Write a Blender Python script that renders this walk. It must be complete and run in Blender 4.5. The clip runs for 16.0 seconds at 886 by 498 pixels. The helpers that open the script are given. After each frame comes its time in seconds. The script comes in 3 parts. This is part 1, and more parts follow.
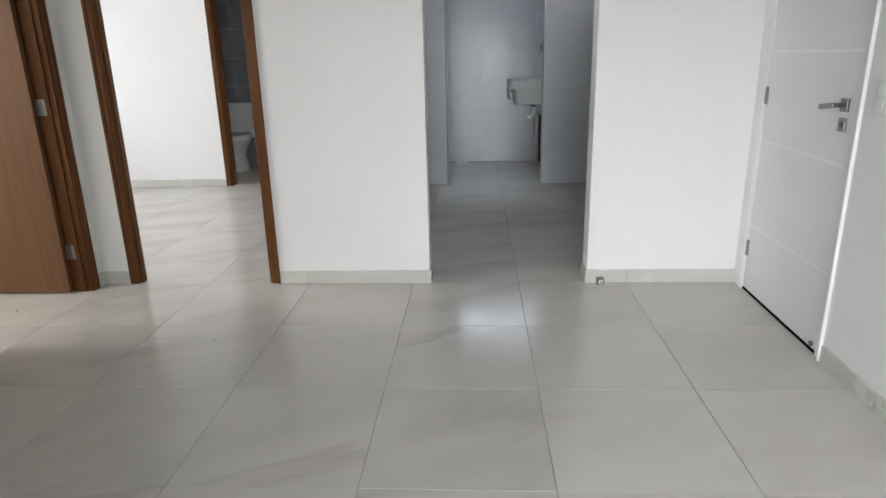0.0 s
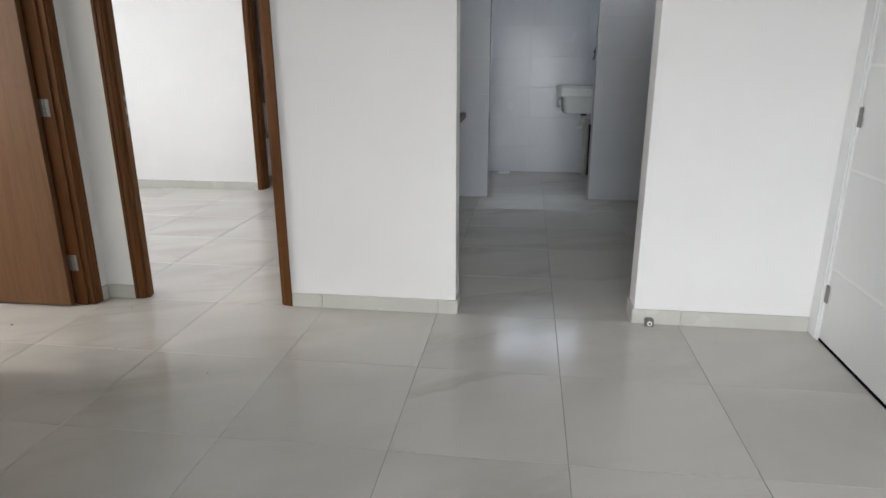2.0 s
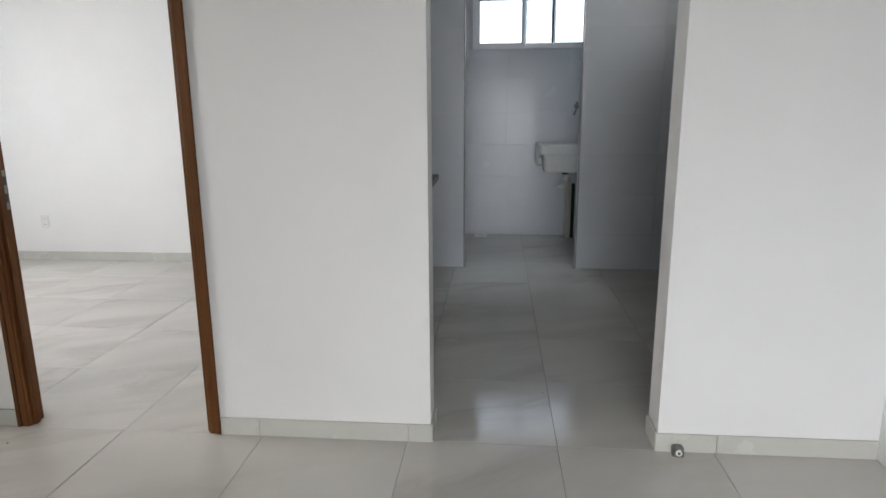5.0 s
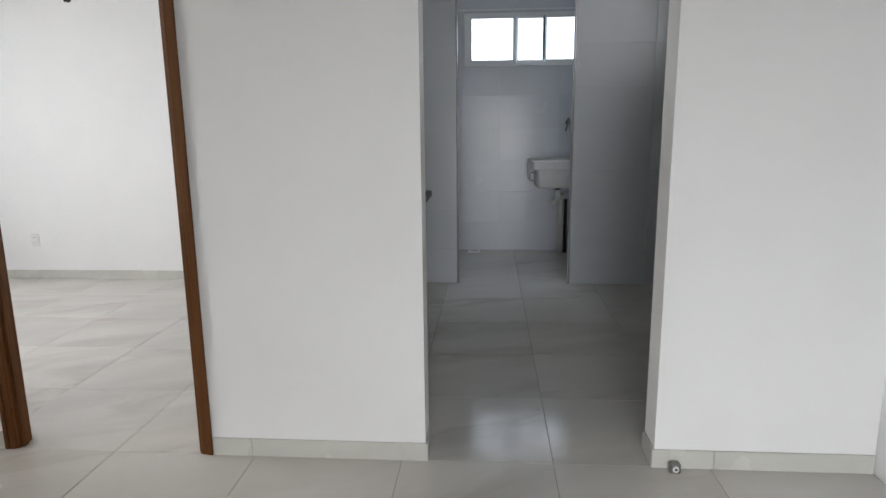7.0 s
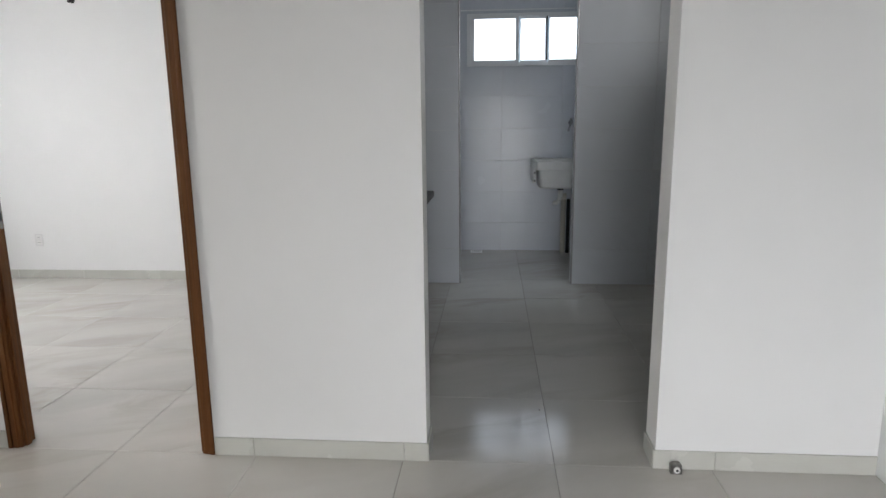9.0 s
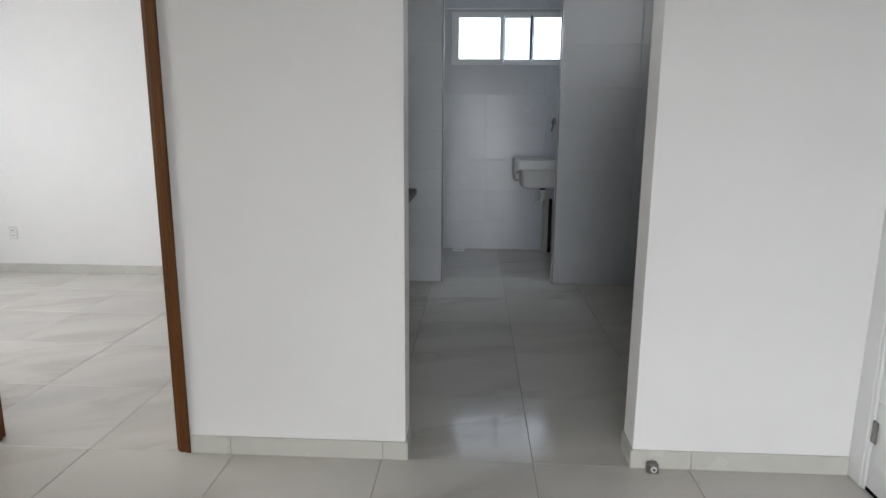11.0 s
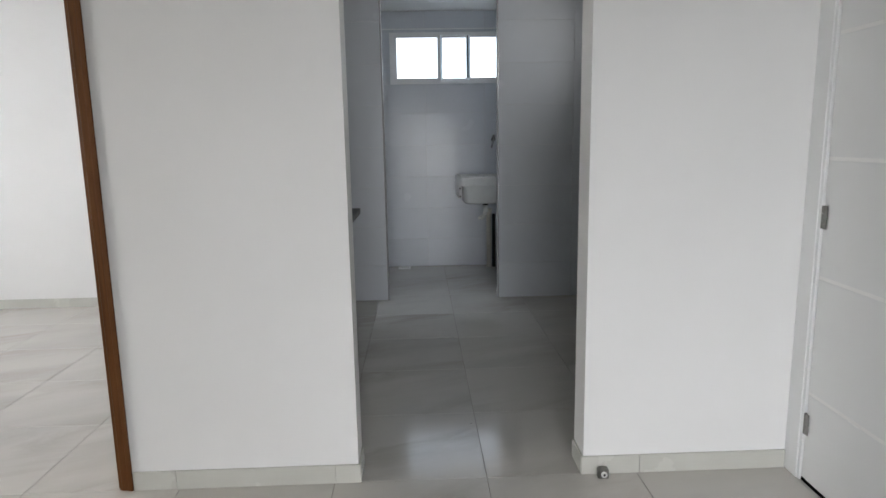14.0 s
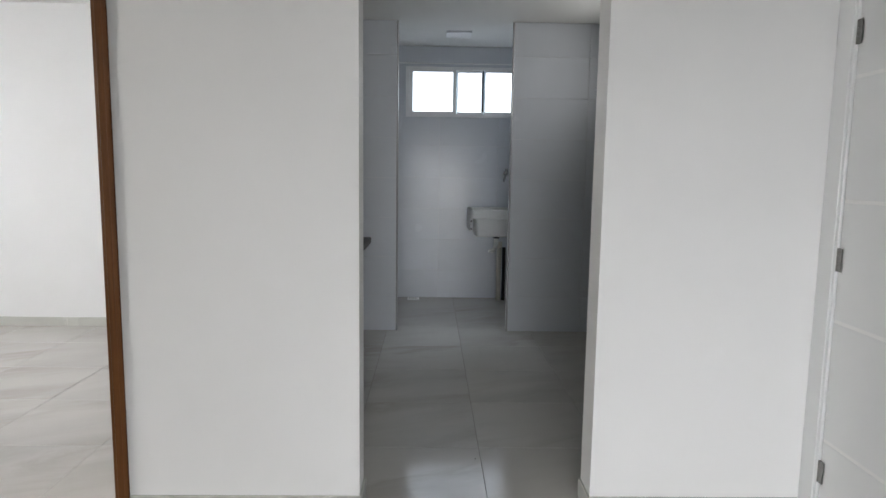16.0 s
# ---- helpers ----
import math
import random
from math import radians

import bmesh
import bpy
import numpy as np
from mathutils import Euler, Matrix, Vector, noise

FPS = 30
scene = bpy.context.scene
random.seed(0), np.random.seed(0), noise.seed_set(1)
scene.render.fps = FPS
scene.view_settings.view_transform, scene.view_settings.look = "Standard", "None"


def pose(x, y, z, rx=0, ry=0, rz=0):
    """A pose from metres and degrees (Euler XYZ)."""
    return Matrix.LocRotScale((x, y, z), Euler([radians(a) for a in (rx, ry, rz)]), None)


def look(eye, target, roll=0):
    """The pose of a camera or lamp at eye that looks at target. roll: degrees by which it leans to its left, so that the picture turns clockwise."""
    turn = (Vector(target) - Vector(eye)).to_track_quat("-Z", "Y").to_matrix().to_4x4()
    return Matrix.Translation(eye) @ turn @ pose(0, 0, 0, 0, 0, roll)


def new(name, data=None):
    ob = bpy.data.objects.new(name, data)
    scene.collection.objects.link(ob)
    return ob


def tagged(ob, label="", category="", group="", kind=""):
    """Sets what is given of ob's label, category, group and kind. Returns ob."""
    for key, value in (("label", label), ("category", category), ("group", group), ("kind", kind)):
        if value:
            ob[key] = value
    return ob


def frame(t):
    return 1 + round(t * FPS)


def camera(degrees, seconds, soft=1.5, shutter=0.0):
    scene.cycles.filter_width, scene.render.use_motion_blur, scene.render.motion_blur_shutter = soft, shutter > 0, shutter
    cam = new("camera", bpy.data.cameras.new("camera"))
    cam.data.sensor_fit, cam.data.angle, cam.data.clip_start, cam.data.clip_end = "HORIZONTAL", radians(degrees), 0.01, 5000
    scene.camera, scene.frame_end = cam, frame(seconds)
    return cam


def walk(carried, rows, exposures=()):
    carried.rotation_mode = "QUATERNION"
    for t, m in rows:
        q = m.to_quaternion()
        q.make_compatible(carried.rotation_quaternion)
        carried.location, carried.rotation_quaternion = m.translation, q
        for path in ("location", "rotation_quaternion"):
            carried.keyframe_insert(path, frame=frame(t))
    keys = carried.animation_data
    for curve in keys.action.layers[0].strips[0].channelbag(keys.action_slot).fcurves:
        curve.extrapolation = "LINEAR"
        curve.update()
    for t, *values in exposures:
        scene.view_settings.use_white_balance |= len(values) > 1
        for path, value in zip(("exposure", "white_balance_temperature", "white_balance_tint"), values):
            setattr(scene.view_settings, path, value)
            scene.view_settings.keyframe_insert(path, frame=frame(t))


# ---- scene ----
cam = camera(70.4, 16.0)

PATH = [
    (0, (0.272, -3.413, 1.258), (0.164, -1.504, 0.668), -1.3),
    (0.5, (0.266, -3.33, 1.26), (0.282, -1.443, 0.597), -1.4),
    (1, (0.277, -3.246, 1.267), (0.251, -1.349, 0.633), -0.3),
    (1.5, (0.323, -3.119, 1.268), (0.151, -1.21, 0.698), 0.9),
    (2, (0.333, -3.007, 1.275), (0.082, -1.111, 0.691), -0.1),
    (2.5, (0.301, -2.809, 1.267), (0.176, -0.887, 0.73), -0.4),
    (3, (0.258, -2.638, 1.276), (0.179, -0.731, 0.679), -1.8),
    (3.5, (0.25, -2.455, 1.278), (0.097, -0.544, 0.707), -0.3),
    (4, (0.259, -2.325, 1.304), (0.071, -0.4, 0.796), -0.3),
    (6.5, (0.247, -2.302, 1.328), (0.115, -0.348, 0.922), -0.6),
    (7, (0.251, -2.301, 1.325), (0.104, -0.345, 0.935), -0.6),
    (7.5, (0.248, -2.305, 1.33), (0.086, -0.351, 0.932), -0.5),
    (8, (0.25, -2.304, 1.326), (0.086, -0.349, 0.934), -0.5),
    (10.5, (0.268, -2.299, 1.329), (0.145, -0.341, 0.939), -0.2),
    (11, (0.264, -2.295, 1.327), (0.162, -0.337, 0.931), 0.4),
    (11.5, (0.266, -2.3, 1.328), (0.184, -0.334, 0.972), -0.3),
    (12, (0.262, -2.302, 1.328), (0.214, -0.336, 0.964), 0.1),
    (12.5, (0.255, -2.307, 1.332), (0.205, -0.336, 0.993), 0.2),
    (13, (0.262, -2.309, 1.333), (0.176, -0.341, 0.986), 0.2),
    (13.5, (0.263, -2.317, 1.329), (0.225, -0.337, 1.045), -0.6),
    (14, (0.266, -2.311, 1.33), (0.336, -0.342, 0.988), -1.0),
    (14.5, (0.256, -2.305, 1.317), (0.356, -0.331, 1.014), 0.2),
    (15, (0.265, -2.308, 1.328), (0.318, -0.334, 1.014), 0.4),
    (15.5, (0.26, -2.314, 1.313), (0.306, -0.329, 1.068), 0.6),
    (16, (0.262, -2.306, 1.319), (0.303, -0.321, 1.08), 0.8),
]
walk(cam, [(t, look(eye, target, roll)) for t, eye, target, roll in PATH],
     [(0, 0.34), (1.5, 0.29), (3.5, 0.17), (7, 0.06), (12.5, 0.03), (16, 0.10)])

# ---- world and light ----
world = bpy.data.worlds.new("world")
scene.world = world
world.use_nodes = True
wn = world.node_tree
sky = wn.nodes.new("ShaderNodeTexSky")
sky.sky_type = "NISHITA"
sky.sun_disc = False
sky.sun_elevation = radians(50)
sky.sun_rotation = radians(150)
wn.links.new(sky.outputs[0], wn.nodes["Background"].inputs[0])
wn.nodes["Background"].inputs[1].default_value = 0.12


def daylight(name, m, w, h, watts, colour=(0.93, 0.97, 1.0), spread=180):
    """Overcast daylight in a window's opening or outside it; a narrower spread shapes its falloff."""
    lamp = bpy.data.lights.new(name, "AREA")
    lamp.shape, lamp.size, lamp.size_y, lamp.energy, lamp.color = "RECTANGLE", w, h, watts, colour
    lamp.spread = radians(spread)
    ob = new(name, lamp)
    ob.matrix_world = m
    return ob


# aimed down and right, spread narrowed, so the upper left wall falls darker
daylight("daylight_balcony", pose(0.72, -4.74, 1.0, 70.5, 0, -9), 1.70, 1.9, 24.5, (0.958, 0.966, 0.995), 90)
# lamp of an unseen window, assumed from the right pier's sheen; brightens the kitchen
daylight("daylight_kitchen_assumed", pose(1.925, 2.08, 2.15, 0, 80, 0), 0.46, 0.86, 3.5, (1.0, 0.985, 0.96))
daylight("daylight_laundry", pose(0.6, 5.0, 2.5, -80, 0, 0), 2.6, 1.7, 40, (0.80, 0.885, 1.0))
# extra unseen lamp for the higher sky, added to brighten laundry and kitchen floor
daylight("daylight_laundry_above", pose(0.6, 5.3, 4.3, -48, 0, 0), 3.0, 1.7, 380, (0.76, 0.865, 1.0))
daylight("daylight_bedroom", pose(-5.45, 1.35, 2.1, 0, -68, 0), 2.0, 2.4, 168, (0.97, 0.967, 1.0))
daylight("daylight_side_room", pose(-4.95, -1.6, 1.65, 0, -90, 0), 1.3, 1.4, 60, (1.0, 0.97, 0.94))


# ---- materials ----
def mat(name, colour, rough=0.5, metal=0.0, spec=0.5):
    m = bpy.data.materials.new(name)
    m.use_nodes = True
    b = m.node_tree.nodes["Principled BSDF"]
    b.inputs["Base Color"].default_value = (*colour, 1)
    b.inputs["Roughness"].default_value = rough
    b.inputs["Metallic"].default_value = metal
    b.inputs["Specular IOR Level"].default_value = spec
    return m


def node(m, kind, **values):
    n = m.node_tree.nodes.new(kind)
    for k, v in values.items():
        n.inputs[k.replace("_", " ")].default_value = v
    return n


def link(m, a, b):
    m.node_tree.links.new(a, b)


def coords(m, scale=(1, 1, 1), shift_random=False):
    """World-size coordinates, shifted by each object's own random number where wanted."""
    geo = m.node_tree.nodes.new("ShaderNodeNewGeometry")
    mp = m.node_tree.nodes.new("ShaderNodeMapping")
    mp.inputs["Scale"].default_value = scale
    if not shift_random:
        link(m, geo.outputs["Position"], mp.inputs["Vector"])
    else:
        turn = m.node_tree.nodes.new("ShaderNodeVectorRotate")
        turn.rotation_type = "Z_AXIS"
        turn.inputs["Angle"].default_value = radians(-22)
        link(m, geo.outputs["Position"], turn.inputs["Vector"])
        link(m, turn.outputs[0], mp.inputs["Vector"])
        info = m.node_tree.nodes.new("ShaderNodeObjectInfo")
        mul = m.node_tree.nodes.new("ShaderNodeVectorMath")
        mul.operation = "SCALE"
        mul.inputs[0].default_value = (37.0, 53.0, 71.0)
        link(m, info.outputs["Random"], mul.inputs["Scale"])
        link(m, mul.outputs[0], mp.inputs["Location"])
    return mp.outputs["Vector"]


def ramp(m, fac, stops):
    r = m.node_tree.nodes.new("ShaderNodeValToRGB")
    while len(r.color_ramp.elements) < len(stops):
        r.color_ramp.elements.new(0.5)
    for e, (p, c) in zip(r.color_ramp.elements, stops):
        e.position, e.color = p, (*c, 1)
    link(m, fac, r.inputs[0])
    return r.outputs[0]


def blend(m, mode, fac, a, b):
    mx = m.node_tree.nodes.new("ShaderNodeMix")
    mx.data_type, mx.blend_type = "RGBA", mode
    for value, sock in ((fac, mx.inputs[0]), (a, mx.inputs[6]), (b, mx.inputs[7])):
        if isinstance(value, (int, float)):
            sock.default_value = value
        elif isinstance(value, tuple):
            sock.default_value = (*value, 1)
        else:
            link(m, value, sock)
    return mx.outputs[2]


def bump(m, height, strength, distance=0.002):
    b = m.node_tree.nodes.new("ShaderNodeBump")
    b.inputs["Strength"].default_value, b.inputs["Distance"].default_value = strength, distance
    link(m, height, b.inputs["Height"])
    link(m, b.outputs[0], m.node_tree.nodes["Principled BSDF"].inputs["Normal"])


def bsdf(m):
    return m.node_tree.nodes["Principled BSDF"]


def paint(name, colour, rough=0.55):
    """Rolled wall paint: fine stipple, faint broad unevenness."""
    m = mat(name, colour, rough, spec=0.35)
    v = coords(m)
    broad = node(m, "ShaderNodeTexNoise", Scale=1.7, Detail=4.0)
    link(m, v, broad.inputs["Vector"])
    c = ramp(m, broad.outputs[0], [(0.3, tuple(x * 0.965 for x in colour)), (0.7, colour)])
    link(m, c, bsdf(m).inputs["Base Color"])
    fine = node(m, "ShaderNodeTexNoise", Scale=260.0, Detail=3.0)
    link(m, v, fine.inputs["Vector"])
    bump(m, fine.outputs[0], 0.25, 0.0015)
    return m


def porcelain(name, base, vein, rough, vein_scale=(0.55, 2.6, 1.0), amount=1.0, cloud=0.86):
    """Polished porcelain with drawn-out stone veins, different on every piece."""
    m = mat(name, base, rough, spec=0.5)
    v = coords(m, vein_scale, True)
    warp = node(m, "ShaderNodeTexNoise", Scale=1.6, Detail=6.0, Roughness=0.55, Distortion=0.5)
    link(m, v, warp.inputs["Vector"])
    clouds = ramp(m, warp.outputs[0], [(0.32, tuple(b * cloud for b in base)), (0.52, base), (0.75, tuple(min(1, b * 1.05) for b in base))])
    lines = node(m, "ShaderNodeTexNoise", Scale=1.5, Detail=7.0, Roughness=0.55, Distortion=0.6)
    link(m, v, lines.inputs["Vector"])
    band = ramp(m, lines.outputs[0], [(0.40, (0, 0, 0)), (0.49, (0.8, 0.8, 0.8)), (0.505, (1, 1, 1)), (0.56, (0, 0, 0))])
    where = node(m, "ShaderNodeTexNoise", Scale=1.1, Detail=2.0)
    link(m, v, where.inputs["Vector"])
    gate = ramp(m, where.outputs[0], [(0.46, (0, 0, 0)), (0.66, (0.75 * amount,) * 3)])
    mask = blend(m, "MULTIPLY", 1.0, band, gate)
    col = blend(m, "MIX", mask, clouds, vein)
    info = m.node_tree.nodes.new("ShaderNodeObjectInfo")
    tone = ramp(m, info.outputs["Random"], [(0.0, (0.98, 0.98, 0.98)), (1.0, (1, 1, 1))])
    link(m, blend(m, "MULTIPLY", 1.0, col, tone), bsdf(m).inputs["Base Color"])
    smear = node(m, "ShaderNodeTexNoise", Scale=3.0, Detail=5.0)
    link(m, coords(m), smear.inputs["Vector"])
    rr = m.node_tree.nodes.new("ShaderNodeMapRange")
    rr.inputs["From Min"].default_value, rr.inputs["From Max"].default_value = 0.3, 0.7
    rr.inputs["To Min"].default_value, rr.inputs["To Max"].default_value = rough * 0.85, rough * 1.25
    link(m, smear.outputs[0], rr.inputs["Value"])
    link(m, rr.outputs[0], bsdf(m).inputs["Roughness"])
    wave = node(m, "ShaderNodeTexNoise", Scale=6.0, Detail=2.0)
    link(m, coords(m), wave.inputs["Vector"])
    bump(m, wave.outputs[0], 0.05, 0.004)
    return m


def veneer(name, dark, light, rough=0.42):
    """Wood veneer with upright grain."""
    m = mat(name, light, rough, spec=0.2)
    v = coords(m, (26.0, 26.0, 1.1))
    grain = node(m, "ShaderNodeTexNoise", Scale=1.6, Detail=8.0, Roughness=0.62, Distortion=0.5)
    link(m, v, grain.inputs["Vector"])
    col = ramp(m, grain.outputs[0], [(0.3, dark), (0.55, light), (0.8, tuple(c * 1.12 for c in light))])
    pores = node(m, "ShaderNodeTexNoise", Scale=9.0, Detail=3.0)
    link(m, coords(m, (60.0, 60.0, 3.0)), pores.inputs["Vector"])
    link(m, blend(m, "MULTIPLY", 0.35, col, ramp(m, pores.outputs[0], [(0.35, (0.6, 0.55, 0.5)), (0.55, (1, 1, 1))])), bsdf(m).inputs["Base Color"])
    bump(m, pores.outputs[0], 0.12, 0.001)
    return m


def flecked(name, base, other, scale, rough, metal=0.0):
    m = mat(name, base, rough, metal)
    n = node(m, "ShaderNodeTexNoise", Scale=scale, Detail=5.0, Roughness=0.7)
    link(m, coords(m), n.inputs["Vector"])
    link(m, ramp(m, n.outputs[0], [(0.38, base), (0.66, other)]), bsdf(m).inputs["Base Color"])
    return m


WHITE = paint("wall_paint", (0.80, 0.80, 0.79))
CEIL = paint("ceiling_paint", (0.82, 0.82, 0.80), 0.8)
TILE = porcelain("floor_porcelain", (0.555, 0.538, 0.50), (0.40, 0.365, 0.315), 0.14, (0.5, 1.4, 1.0), 0.8, 0.90)
SKIRT = porcelain("skirting_porcelain", (0.56, 0.56, 0.515), (0.45, 0.42, 0.37), 0.25, (2.0, 2.0, 5.0), 0.2, 0.95)
WTILE = porcelain("wall_tile_glaze", (0.65, 0.675, 0.72), (0.61, 0.63, 0.67), 0.22, (0.8, 0.8, 0.8), 0.1, 0.96)
BTILE = porcelain("bathroom_tile_glaze", (0.26, 0.27, 0.29), (0.25, 0.25, 0.25), 0.25, (0.8, 0.8, 0.8), 0.2)
GROUT = flecked("grout", (0.22, 0.20, 0.17), (0.36, 0.33, 0.29), 40.0, 0.9)
WGROUT = flecked("wall_grout", (0.72, 0.73, 0.74), (0.62, 0.63, 0.65), 40.0, 0.9)
WOOD = veneer("frame_veneer", (0.085, 0.032, 0.008), (0.130, 0.049, 0.013), 0.55)
LEAF = veneer("leaf_veneer", (0.110, 0.052, 0.022), (0.140, 0.069, 0.030), 0.5)
ENAMEL = paint("white_enamel", (0.80, 0.81, 0.81), 0.28)
GROOVE = mat("groove_enamel", (0.86, 0.86, 0.85), 0.4)
CHROME = flecked("brushed_steel", (0.20, 0.195, 0.185), (0.30, 0.29, 0.28), 90.0, 0.34, 1.0)
# near-black for the shade inside slots and holes, and for the stopper's screw
HOLESHADE_METAL = mat("hole_shade_and_dark_metal", (0.03, 0.03, 0.03), 0.5)
GRANITE = flecked("black_granite", (0.012, 0.012, 0.013), (0.06, 0.06, 0.065), 160.0, 0.4)
PLASTIC = flecked("white_plastic", (0.78, 0.78, 0.76), (0.74, 0.74, 0.72), 12.0, 0.32)
PLATE = mat("switch_plastic", (0.70, 0.70, 0.69), 0.4)
CRUMB = flecked("mortar", (0.10, 0.085, 0.07), (0.2, 0.18, 0.15), 300.0, 0.95)
PVC = flecked("cream_pvc", (0.66, 0.63, 0.56), (0.58, 0.55, 0.48), 14.0, 0.4)
RUBBER = mat("black_rubber", (0.02, 0.02, 0.022), 0.6)
# matt black without sheen: the shade of the gap under the entrance door
GAPSHADE = mat("door_gap_shade", (0.006, 0.006, 0.006), 1.0, spec=0.0)
TAPMETAL = mat("dark_chrome", (0.30, 0.30, 0.31), 0.22, 1.0)
CERAMIC = mat("sanitary_ceramic", (0.78, 0.79, 0.79), 0.12)
ALU = flecked("white_aluminium", (0.86, 0.865, 0.87), (0.82, 0.83, 0.84), 20.0, 0.3)
STEELTRIM = mat("edge_trim", (0.75, 0.76, 0.77), 0.22, 0.6)
DIFF = mat("lamp_diffuser", (0.85, 0.85, 0.84), 0.5)
bsdf(GRANITE).inputs["Specular IOR Level"].default_value = 0.2
GLASS = mat("glass", (1, 1, 1), 0.0)
bsdf(GLASS).inputs["Transmission Weight"].default_value = 1.0
bsdf(GLASS).inputs["IOR"].default_value = 1.45


# ---- mesh helpers ----
def add_box(bm, lo, hi, bevel=0.0, seg=1):
    size = [b - a for a, b in zip(lo, hi)]
    mid = [(a + b) / 2 for a, b in zip(lo, hi)]
    made = bmesh.ops.create_cube(bm, size=1.0, matrix=Matrix.Translation(mid) @ Matrix.Diagonal((*size, 1)))["verts"]
    if bevel:
        edges = {e for v in made for e in v.link_edges}
        bmesh.ops.bevel(bm, geom=list(edges), offset=bevel, segments=seg, affect="EDGES", profile=0.5)
    return bm


def box(lo, hi, bevel=0.0, seg=1):
    return add_box(bmesh.new(), lo, hi, bevel, seg)


def add_tube(bm, a, b, r, r2=None, n=20):
    a, b = Vector(a), Vector(b)
    turn = (b - a).to_track_quat("Z", "Y").to_matrix().to_4x4()
    bmesh.ops.create_cone(bm, cap_ends=True, segments=n, radius1=r, radius2=r if r2 is None else r2, depth=(b - a).length,
                          matrix=Matrix.Translation((a + b) / 2) @ turn)
    return bm


def tube(a, b, r, r2=None, n=20):
    return add_tube(bmesh.new(), a, b, r, r2, n)


def loft(rings, cap=True):
    """A skin over rings of equally many points."""
    bm = bmesh.new()
    rows = [[bm.verts.new(p) for p in ring] for ring in rings]
    n = len(rows[0])
    for r0, r1 in zip(rows, rows[1:]):
        for i in range(n):
            bm.faces.new((r0[i], r0[(i + 1) % n], r1[(i + 1) % n], r1[i]))
    if cap:
        bm.faces.new(list(reversed(rows[0])))
        bm.faces.new(rows[-1])
    bmesh.ops.recalc_face_normals(bm, faces=bm.faces)
    return bm


def rounded(cx, cy, z, w, d, r, n=6):
    """A ring: a rounded rectangle at height z."""
    pts = []
    for sx, sy, a0 in ((1, 1, 0), (-1, 1, 90), (-1, -1, 180), (1, -1, 270)):
        for i in range(n + 1):
            a = radians(a0 + 90 * i / n)
            pts.append((cx + sx * (w / 2 - r) + r * math.cos(a), cy + sy * (d / 2 - r) + r * math.sin(a), z))
    return pts


def oval(cx, cy, z, w, d, n=32):
    return [(cx + w / 2 * math.cos(2 * math.pi * i / n), cy + d / 2 * math.sin(2 * math.pi * i / n), z) for i in range(n)]


def mesh_of(name, bm, material, smooth=False):
    me = bpy.data.meshes.new(name)
    bm.to_mesh(me)
    bm.free()
    me.materials.append(material)
    if smooth:
        for p in me.polygons:
            p.use_smooth = True
    return me


def part(name, bm, material, parent, label="", smooth=False):
    ob = new(name, mesh_of(name, bm, material, smooth))
    ob.parent = parent
    return tagged(ob, label)


def thing(name, label, category, kind="", group="", at=(0, 0, 0)):
    ob = new(name)
    ob.empty_display_size = 0.1
    ob.location = at
    return tagged(ob, label, category, group, kind)


def setting(name, bm, material, label, category):
    return tagged(new(name, mesh_of(name, bm, material)), label, category, "", "structure")


def blocks(*spans):
    bm = bmesh.new()
    for lo, hi in spans:
        add_box(bm, lo, hi)
    return bm


# ---- large structure ----
H = 2.62
T = 0.15
HEAD = 2.10
floor = setting("floor", box((-5.0, -4.8, -0.15), (1.95, 4.6, -0.004)), GROUT, "light grey-beige polished porcelain floor with thin joints", "floor")

wall_front = setting("wall_front", blocks(
    ((-4.80, 0, 0), (-1.745, 0.074, H)), ((-4.80, 0.074, 0), (-1.83, T, H)), ((-1.83, 0.074, HEAD + 0.01), (-1.745, T, H)), ((-1.745, 0, HEAD + 0.01), (-0.91, T, H)), ((-0.91, 0, 0), (0, T, H)),
    ((0, 0, 2.2), (0.895, T, H)), ((0.895, 0, 0), (1.722, T, H))), WHITE, "white painted plaster wall with two openings", "wall")
# the entrance wall runs a little out of square with the front wall
SKEW = Matrix.Translation((1.722, 0, 0)) @ Matrix.Rotation(radians(-1.1), 4, "Z") @ Matrix.Translation((-1.722, 0, 0))
wall_right = setting("wall_right", blocks(
    ((1.722, -4.75, 0), (1.93, -0.958, H)), ((1.722, -0.958, HEAD + 0.01), (1.93, -0.002, H)),
    ((1.85, -0.958, -0.004), (1.93, -0.002, HEAD + 0.01))), WHITE, "white painted plaster wall around the entrance door", "wall")
wall_right.matrix_world = SKEW
# the high opening at y 1.63 to 2.53 is assumed, out of view
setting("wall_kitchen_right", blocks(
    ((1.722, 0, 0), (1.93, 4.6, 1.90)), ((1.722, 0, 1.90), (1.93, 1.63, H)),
    ((1.722, 2.53, 1.90), (1.93, 4.6, H)), ((1.722, 1.63, 2.40), (1.93, 2.53, H))), WHITE, "white painted kitchen wall with an assumed, unseen small high window", "wall")
wall_left = setting("wall_left", blocks(
    ((-2.075, -4.8, 0), (-1.945, -0.96, H)), ((-2.075, -0.96, HEAD + 0.01), (-1.945, -0.10, H)), ((-2.075, -0.10, 0), (-1.945, 0, H))),
    WHITE, "white painted plaster wall with a doorway", "wall")
wall_back = setting("wall_back", blocks(
    ((-2.09, -4.75, 0), (-0.16, -4.6, H)), ((1.6, -4.75, 0), (1.722, -4.6, H)), ((-0.16, -4.75, 2.0), (1.6, -4.6, H))),
    WHITE, "white painted plaster wall with a balcony opening", "wall")
